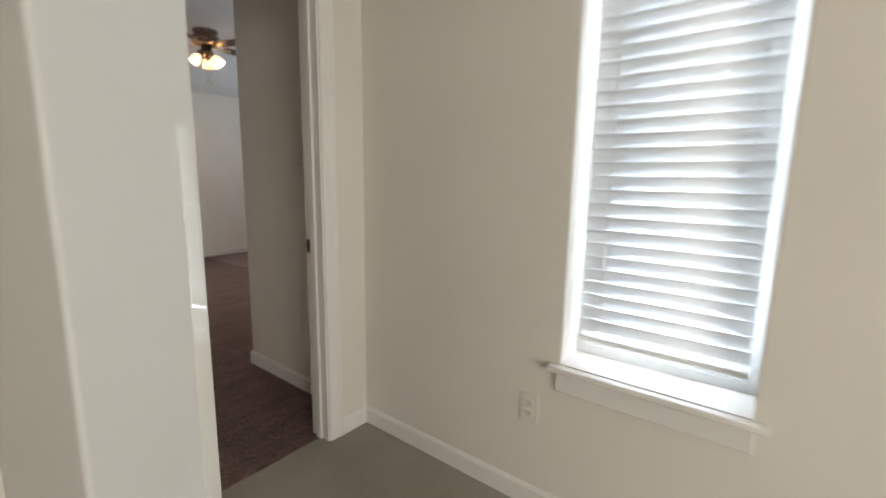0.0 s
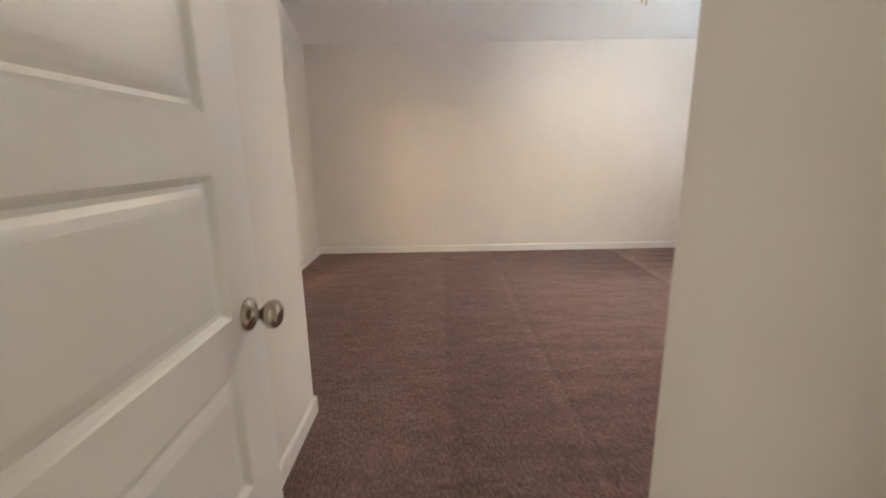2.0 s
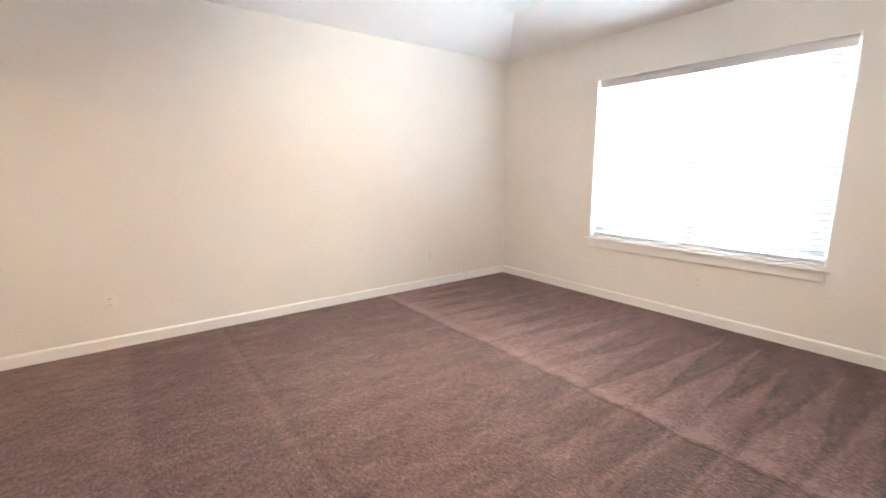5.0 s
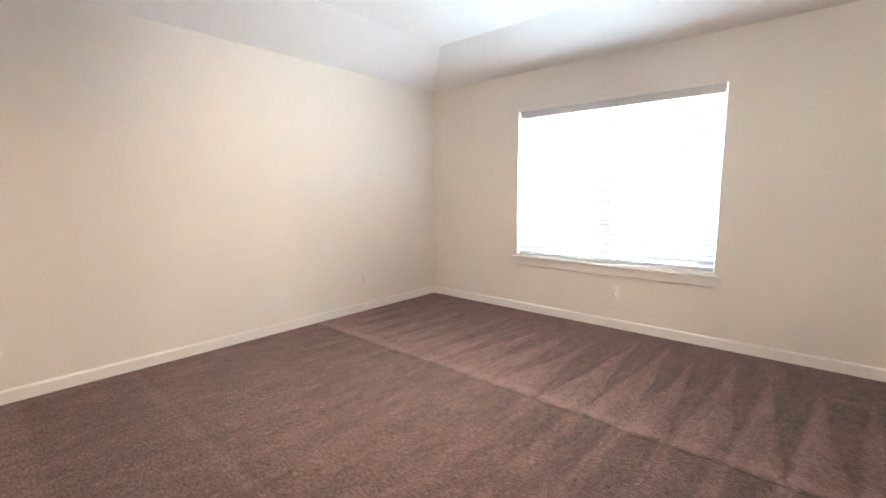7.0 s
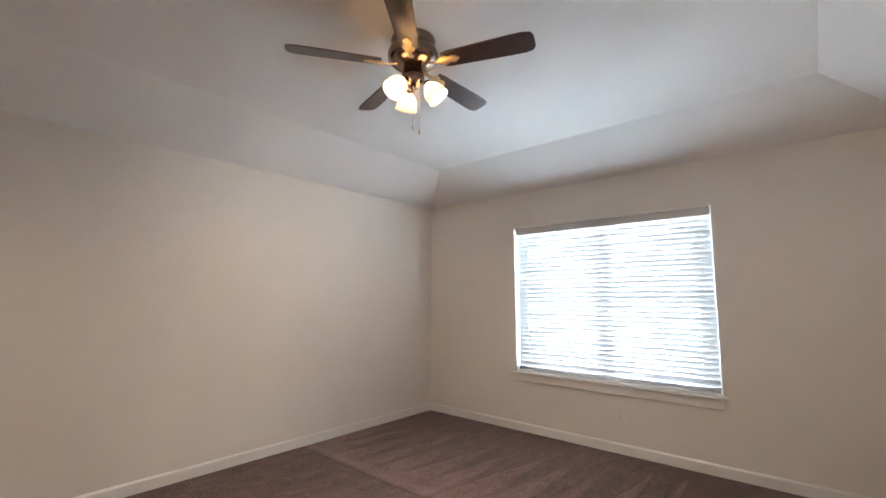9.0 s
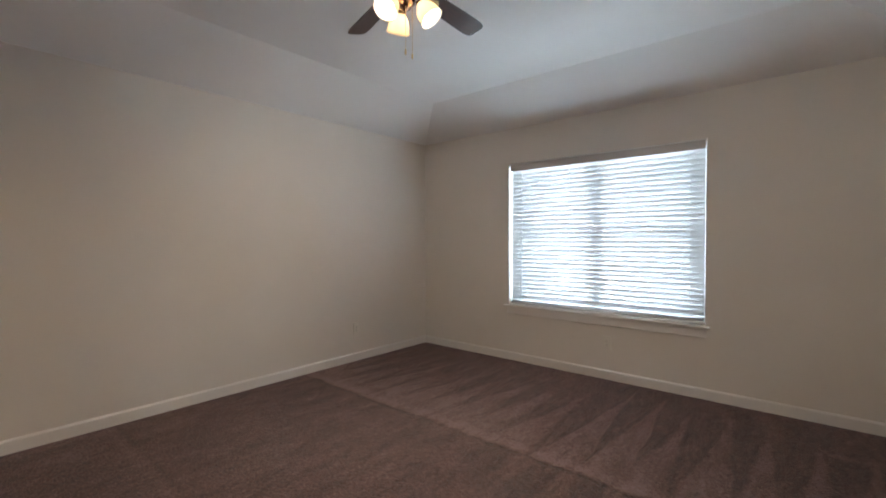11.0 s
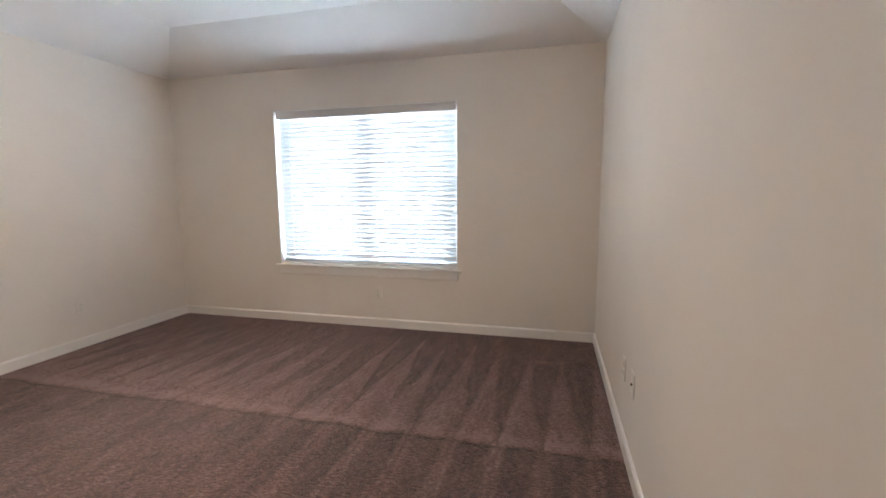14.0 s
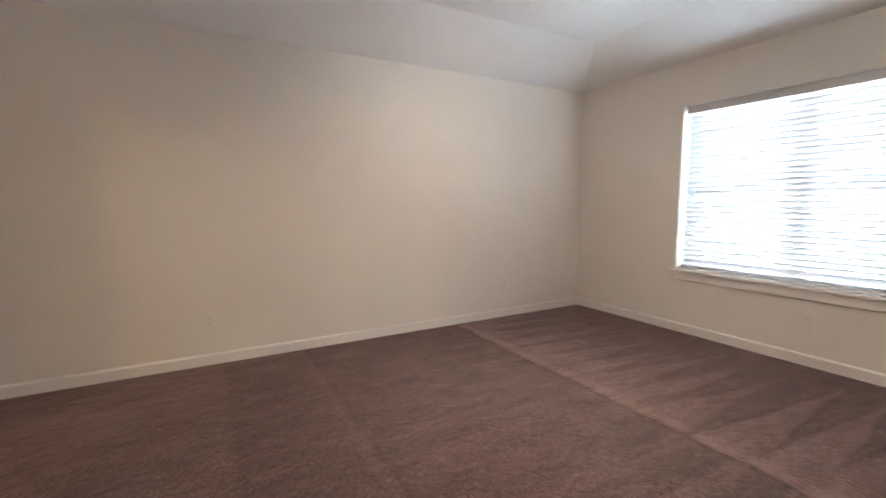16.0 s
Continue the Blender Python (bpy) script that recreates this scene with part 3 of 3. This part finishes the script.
def sill(name, m, width, label, horn=0.035, deep=0.104, proud=0.035):
    """A window stool with rounded nose and an apron beneath it; x along the wall, y outwards."""
    s = empty(name, m, label, kind="structure")
    bm = bmesh.new()
    box(bm, -horn, width + horn, -proud, -0.001, -0.022, 0.0)
    bevelled(bm, 0.006)
    box(bm, 0.001, width - 0.001, -0.001, deep, -0.010, 0.003)
    part("stool", bm, trim_paint, s)
    bm = bmesh.new()
    box(bm, -0.005, width + 0.005, -0.016, -0.001, -0.095, -0.022)
    bevelled(bm, 0.003, 1)
    part("apron", bm, trim_paint, s)
    return s


def slat_mesh(length, width=0.050, t=0.0028):
    """A slightly crowned slat about its own axis."""
    bm = bmesh.new()
    n = 6
    up, dn = [], []
    for i in range(n + 1):
        u = -width / 2 + width * i / n
        c = 0.0022 * (1 - (2 * u / width) ** 2)
        up.append([bm.verts.new((x, u, c + t / 2)) for x in (0, length)])
        dn.append([bm.verts.new((x, u, c - t / 2)) for x in (0, length)])
    for i in range(n):
        bm.faces.new((up[i][0], up[i][1], up[i + 1][1], up[i + 1][0]))
        bm.faces.new((dn[i][0], dn[i + 1][0], dn[i + 1][1], dn[i][1]))
    for k in (0, 1):
        for i in range(n):
            bm.faces.new((up[i][k], up[i + 1][k], dn[i + 1][k], dn[i][k]))
    for s in (0, n):
        bm.faces.new((up[s][0], up[s][1], dn[s][1], dn[s][0]))
    return bm


def blind(name, m, width, height, label, tilt, ladders, pitch=0.0437, stack=0, wide=0.052):
    """A two-inch slat blind: x along the wall, y outwards, z up from the bottom rail."""
    b = empty(name, m, label, "window blind")
    bm = bmesh.new()
    box(bm, 0.004, width - 0.004, 0.008, 0.058, height - 0.045, height - 0.001)
    part("headrail", bm, slat_paint, b)
    bm = bmesh.new()
    box(bm, 0.001, width - 0.001, -0.006, 0.002, height - 0.078, height - 0.001)
    box(bm, 0.001, width - 0.001, -0.010, -0.006, height - 0.030, height - 0.012)
    box(bm, 0.001, width - 0.001, -0.009, -0.006, height - 0.076, height - 0.066)
    part("valance", bm, shaded_valance_paint, b, "moulded white valance, greyed for its shade")
    # added pale ledge that stands in for the light along the valance's top edge
    box_part("valance_lit_edge", (0.001, width - 0.001, -0.024, -0.0105, height - 0.011, height - 0.003), slat_paint, b, 0.002)
    me = None
    z = height - 0.085
    rnd = random.Random(7)
    while z > 0.028 + stack * 0.008:
        if me is None:
            s = part("slat", slat_mesh(width - 0.012, wide), slat_vinyl, b, smooth=True)
            me = s.data
        else:
            s = new("slat", me)
            s.parent = b
        s.matrix_local = Matrix.Translation((0.006, 0.033, z)) @ pose(0, 0, 0, tilt + rnd.uniform(-0.4, 0.4), rnd.uniform(-0.05, 0.05), 0)
        z -= pitch
    for i in range(stack):
        s = new("slat", me)
        s.parent = b
        s.matrix_local = Matrix.Translation((0.006, 0.033, 0.024 + 0.0075 * i)) @ pose(0, 0, 0, rnd.uniform(-1.5, 1.5), 0, 0)
    bm = bmesh.new()
    box(bm, 0.006, width - 0.006, 0.008, 0.058, 0.0, 0.018)
    bevelled(bm, 0.003, 1)
    part("bottom_rail", bm, slat_paint, b)
    for x in ladders:
        bm = bmesh.new()
        for y in (0.0065, 0.0590):
            lathe(bm, [(0.0009, 0.018), (0.0009, height - 0.045)], 6, Matrix.Translation((x, y, 0)))
        lathe(bm, [(0.0009, 0.018), (0.0009, height - 0.045)], 6, Matrix.Translation((x, 0.0045, 0)))
        part("ladder_cord", bm, slat_paint, b)
    return b


ROT_E = pose(0, 0, 0, 0, 0, -90)   # x runs to the south, y outwards to the east
# white boards added so that the reveals look as bright as daylight makes them
structure("bright_reveal_1", [(0.001, 0.102, WY1 - 0.005, WY1 - 0.0005, WZ0 + 0.004, WZ1 - 0.005), (0.001, 0.102, WY0 + 0.0005, WY0 + 0.005, WZ0 + 0.004, WZ1 - 0.005),
                             (0.001, 0.102, WY0 + 0.0005, WY1 - 0.0005, WZ1 - 0.005, WZ1 - 0.0005)], trim_paint, "white boards added in the window opening for its bright reveal")
structure("bright_reveal_2", [(XH + 0.001, XH + 0.148, HY1 - 0.005, HY1 - 0.0005, HZ0 + 0.004, HZ1 - 0.005), (XH + 0.001, XH + 0.148, HY0 + 0.0005, HY0 + 0.005, HZ0 + 0.004, HZ1 - 0.005),
                             (XH + 0.001, XH + 0.148, HY0 + 0.0005, HY1 - 0.0005, HZ1 - 0.005, HZ1 - 0.0005)], trim_paint, "white boards added in the window opening for its bright reveal")
window("window_1", Matrix.Translation((0, WY1, WZ0)) @ ROT_E, WY1 - WY0, WZ1 - WZ0, 2, "white vinyl twin single-hung window")
sill("window_sill_1", Matrix.Translation((0, WY1, WZ0)) @ ROT_E, WY1 - WY0, "white painted window sill with apron")
blind("window_blind", Matrix.Translation((0.014, WY1 - 0.022, WZ0 + 0.010)) @ ROT_E, WY1 - WY0 - 0.034, WZ1 - WZ0 - 0.012,
      "white two-inch slat blind, lowered and half closed", SLAT_TILT, (0.13, 0.65, 1.16, 1.68), stack=3)
window("window_2", Matrix.Translation((XH + 0.065, HY1, HZ0)) @ ROT_E, HY1 - HY0, HZ1 - HZ0, 1, "white vinyl narrow single-hung window")
sill("window_sill_2", Matrix.Translation((XH, HY1, HZ0)) @ ROT_E, HY1 - HY0, "deep white painted window sill with apron", deep=0.15)
blind("window_blind", Matrix.Translation((XH + 0.070, HY1 - 0.024, HZ0 + 0.080)) @ ROT_E, HY1 - HY0 - 0.048, HZ1 - HZ0 - 0.082,
      "white slat blind lowered over a narrow window", HALL_TILT, (0.08, 0.46), 0.0455, 0, 0.053)


# ---- outlets and switches ----
def plate(bm, w=0.072, h=0.116):
    box(bm, -w / 2, w / 2, -0.006, 0.0, -h / 2, h / 2)
    bevelled(bm, 0.0025)


def outlet(m, label, kind="duplex"):
    o = empty("wall_outlet", m, label, "electrical outlet", "outlets round the rooms")
    bm = bmesh.new()
    plate(bm)
    part("cover_plate", bm, plate_plastic, o)
    if kind == "duplex":
        for z in (0.021, -0.021):
            bm = bmesh.new()
            box(bm, -0.017, 0.017, -0.0085, -0.004, z - 0.014, z + 0.014)
            bevelled(bm, 0.002, 1)
            s = part("socket", bm, plate_plastic, o)
            bm = bmesh.new()
            box(bm, -0.008, -0.006, -0.0089, -0.0084, z - 0.001, z + 0.008)
            box(bm, 0.006, 0.008, -0.0089, -0.0084, z - 0.001, z + 0.007)
            box(bm, -0.002, 0.002, -0.0089, -0.0084, z - 0.010, z - 0.006)
            part("slots", bm, slot_dark, s)
    else:
        bm = bmesh.new()
        lathe(bm, [(0.006, 0.004), (0.006, 0.013), (0.0035, 0.014), (0.0, 0.0141)], 12, pose(0, 0, 0, 90, 0, 0))
        part("jack", bm, strike_metal, o, "dark screw-on cable jack")
    return o


def switch(m, label, gangs=1):
    o = empty("light_switch", m, label, "light switch")
    bm = bmesh.new()
    plate(bm, 0.072 + 0.046 * (gangs - 1))
    part("cover_plate", bm, plate_plastic, o)
    for g in range(gangs):
        cx = (g - (gangs - 1) / 2) * 0.046
        bm = bmesh.new()
        box(bm, cx - 0.005, cx + 0.005, -0.010, -0.005, -0.012, 0.012)
        t = box(bm, cx - 0.0035, cx + 0.0035, -0.020, -0.008, 0.0, 0.009)
        part("toggle", bm, plate_plastic, o)
    return o


OL = "white duplex outlet low on a cream wall"
outlet(pose(-3.85, 0, 0.34), OL)
outlet(pose(-1.085, 0, 0.345), OL)
outlet(pose(0, -2.24, 0.335, 0, 0, -90), "white duplex outlet under the wide window")
outlet(pose(-1.50, YS, 0.39, 0, 0, 180), "white duplex outlet beside a cable jack")
outlet(pose(-1.74, YS, 0.41, 0, 0, 180), "white cover plate with a cable jack", "jack")
outlet(pose(X0, -2.40, 0.31, 0, 0, 90), "white duplex outlet beside the bathroom doorway")
outlet(pose(XR, -4.73, 0.40, 0, 0, -90), "white duplex outlet low in the bedroom entry")
outlet(pose(XH, -6.23, 0.40, 0, 0, -90), "white duplex outlet under the narrow window")
switch(pose(XR, -4.83, 1.30, 0, 0, -90), "white single light switch beside the bedroom door", 1)

t = empty("thermostat", pose(-4.42 - 0.36, YH, 1.45, 0, 0, 0), "small pale wall thermostat in the dim hall", "thermostat")
bm = bmesh.new()
box(bm, -0.04, 0.04, -0.022, 0.0, -0.055, 0.055)
bevelled(bm, 0.006)
part("housing", bm, plate_plastic, t)
box_part("dial_window", (-0.025, 0.025, -0.0235, -0.0215, 0.005, 0.035), slot_dark, t)

# ---- ceiling fan ----
FX, FY = -2.41, -2.085
fan = empty("ceiling_fan", pose(FX, FY, TZ), "bronze ceiling fan with dark walnut blades and three lit shades", "ceiling fan")
bm = bmesh.new()
lathe(bm, [(0.115, 0.0), (0.118, -0.012), (0.105, -0.03), (0.100, -0.045), (0.125, -0.060), (0.135, -0.085), (0.132, -0.115), (0.110, -0.135),
           (0.075, -0.150), (0.060, -0.156), (0.0, -0.158)], 40)
part("motor_housing", bm, bronze, fan, smooth=True)
bm = bmesh.new()
lathe(bm, [(0.045, -0.156), (0.050, -0.165), (0.046, -0.185), (0.060, -0.195), (0.062, -0.225), (0.045, -0.250), (0.030, -0.268), (0.012, -0.276), (0.006, -0.292), (0.0, -0.294)], 28)
part("light_kit", bm, bronze, fan, smooth=True)


def blade_bm():
    """Rounded, slightly widening plank; x outwards from the arm."""
    bm = bmesh.new()
    L0, L1, t = 0.17, 0.64, 0.006
    pts = []
    for u, hw in ((0.0, 0.045), (0.03, 0.052), (0.2, 0.058), (0.35, 0.063), (0.42, 0.063), (0.455, 0.055), (0.468, 0.035), (0.470, 0.0)):
        pts.append((L0 + u, hw))
    out = pts + [(x, -w) for x, w in pts[-2::-1]]
    a = [bm.verts.new((x, y, -t / 2)) for x, y in out]
    b = [bm.verts.new((x, y, t / 2)) for x, y in out]
    bm.faces.new(a[::-1])
    bm.faces.new(b)
    for i in range(len(out)):
        j = (i + 1) % len(out)
        bm.faces.new((a[i], a[j], b[j], b[i]))
    return bm


def arm_bm():
    """A cast arm: a curved neck that widens into a lobed, pierced-looking plate under the blade."""
    bm = bmesh.new()
    stations = [(0.085, 0.013, 0.000), (0.105, 0.010, -0.004), (0.125, 0.009, -0.008), (0.143, 0.014, -0.010), (0.156, 0.027, -0.009), (0.170, 0.034, -0.008),
                (0.184, 0.033, -0.008), (0.196, 0.024, -0.008), (0.206, 0.019, -0.008), (0.218, 0.024, -0.008), (0.232, 0.025, -0.008), (0.246, 0.017, -0.008),
                (0.256, 0.007, -0.008), (0.259, 0.002, -0.008)]
    rings = []
    for x, w, z in stations:
        rings.append([bm.verts.new((x, y, z + dz)) for y, dz in ((-w, 0.0015), (-w * 0.75, -0.003), (0, -0.0045), (w * 0.75, -0.003), (w, 0.0015), (0, 0.0045))])
    for p, q in zip(rings, rings[1:]):
        for i in range(6):
            bm.faces.new((p[i], p[(i + 1) % 6], q[(i + 1) % 6], q[i]))
    bm.faces.new(rings[0])
    bm.faces.new(rings[-1])
    for x, y in ((0.177, 0.019), (0.177, -0.019), (0.236, 0.0)):
        lathe(bm, [(0.006, -0.008), (0.006, -0.0125), (0.004, -0.0145), (0.0, -0.015)], 10, Matrix.Translation((x, y, 0)))
    return bm


bl, ar = None, None
for k in range(5):
    a = 2 + 72 * k
    m = pose(0, 0, -0.142, 0, 0, a) @ pose(0, 0, 0, -13, 0, 0)
    if bl is None:
        bl, ar = part("blade", blade_bm(), walnut, fan, "dark walnut blade"), part("blade_arm", arm_bm(), brass, fan)
        bl.matrix_local = ar.matrix_local = m
    else:
        for src in (bl, ar):
            c = new(src.name.split(".")[0], src.data)
            c.parent, c.matrix_local = fan, m
            if "label" in src:
                c["label"] = src["label"]

SHADE = [(0.020, 0.0), (0.024, -0.006), (0.037, -0.022), (0.049, -0.042), (0.055, -0.064), (0.057, -0.082), (0.062, -0.100)]
bm = bmesh.new()
n = 28
rings = []
for r, z in SHADE + [(r - 0.003, z) for r, z in SHADE[::-1]]:
    rings.append([bm.verts.new((r * math.cos(2 * math.pi * i / n), r * math.sin(2 * math.pi * i / n), z)) for i in range(n)])
for p, q in zip(rings, rings[1:]):
    for i in range(n):
        bm.faces.new((p[i], p[(i + 1) % n], q[(i + 1) % n], q[i]))
shade = None
for k in range(3):
    a = 61 + 120 * k
    m = pose(0, 0, -0.245, 0, 0, a) @ Matrix.Translation((0.078, 0, -0.005)) @ pose(0, 0, 0, 0, -36, 0)
    if shade is None:
        shade = part("shade", bm, frosted, fan, "lit frosted glass shade", True)
        shade.matrix_local = m
        bm = bmesh.new()
        lathe(bm, [(0.018, 0.012), (0.022, 0.004), (0.022, -0.008), (0.012, -0.012)], 16)
        holder = part("shade_holder", bm, bronze, fan, smooth=True)
        holder.matrix_local = m
        bm = bmesh.new()
        lathe(bm, [(0.008, -0.012), (0.011, -0.018), (0.018, -0.028), (0.019, -0.036), (0.014, -0.044), (0.0, -0.048)], 14)
        bulb = part("bulb", bm, bulb_glow, fan, "glowing light bulb", True)
        bulb.matrix_local = m
    else:
        for src in (shade, holder, bulb):
            c = new(src.name.split(".")[0], src.data)
            c.parent, c.matrix_local = fan, m
            if "label" in src:
                c["label"] = src["label"]
for k in range(3):
    a = 61 + 120 * k
    lamp = bpy.data.lights.new("fan_lamp", "POINT")
    lamp.energy, lamp.color, lamp.shadow_soft_size = FAN_WATTS * 4 / 3, (1.0, 0.82, 0.63), 0.03
    lo = new("fan_lamp", lamp)
    lo.matrix_world = pose(FX, FY, TZ - 0.245, 0, 0, a) @ Matrix.Translation((0.078, 0, -0.005)) @ pose(0, 0, 0, 0, -36, 0) @ Matrix.Translation((0, 0, -0.052))
for x, y, l in ((0.004, -0.046, 0.245), (-0.016, -0.020, 0.222)):
    bm = bmesh.new()
    zz = -0.250
    while zz > -0.250 - l:
        bmesh.ops.create_icosphere(bm, subdivisions=1, radius=0.0022, matrix=Matrix.Translation((x, y, zz)))
        zz -= 0.0046
    lathe(bm, [(0.0, zz), (0.004, zz - 0.004), (0.0055, zz - 0.02), (0.003, zz - 0.032), (0.0, zz - 0.033)], 10, Matrix.Translation((x, y, 0)))
    part("pull_chain", bm, brass, fan, "thin metal pull chain with a small fob")

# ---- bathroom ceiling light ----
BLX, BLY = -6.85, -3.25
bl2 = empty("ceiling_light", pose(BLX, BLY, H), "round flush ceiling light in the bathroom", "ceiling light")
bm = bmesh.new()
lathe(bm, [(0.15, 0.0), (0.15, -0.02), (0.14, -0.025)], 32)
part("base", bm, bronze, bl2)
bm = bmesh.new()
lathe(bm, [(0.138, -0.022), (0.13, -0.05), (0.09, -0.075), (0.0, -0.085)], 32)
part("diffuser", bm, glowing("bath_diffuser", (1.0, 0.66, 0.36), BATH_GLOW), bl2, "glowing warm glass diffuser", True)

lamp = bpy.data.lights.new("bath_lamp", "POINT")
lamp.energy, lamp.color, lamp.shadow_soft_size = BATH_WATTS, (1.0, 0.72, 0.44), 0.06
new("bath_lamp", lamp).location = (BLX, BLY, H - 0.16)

# bathroom floor tiles
bm = bmesh.new()
box(bm, -0.149, 0.149, -0.149, 0.149, -0.02, 0.0)
for f in bm.verts:
    if f.co.z > -0.01:
        f.co.x *= 0.994
        f.co.y *= 0.994
base = part("tile", bm, tile_mat, bpy.data.objects["floor_bath"])
tiles = base.data
first = True
for i in range(7):
    for j in range(10):
        x, y = XB + 0.16 - 0.305 * i - 0.12, -0.2 - 0.305 * j
        t = base if first else new("tile", tiles)
        first = False
        t.parent = bpy.data.objects["floor_bath"]
        t.matrix_local = Matrix.Translation((x, y, -0.030))
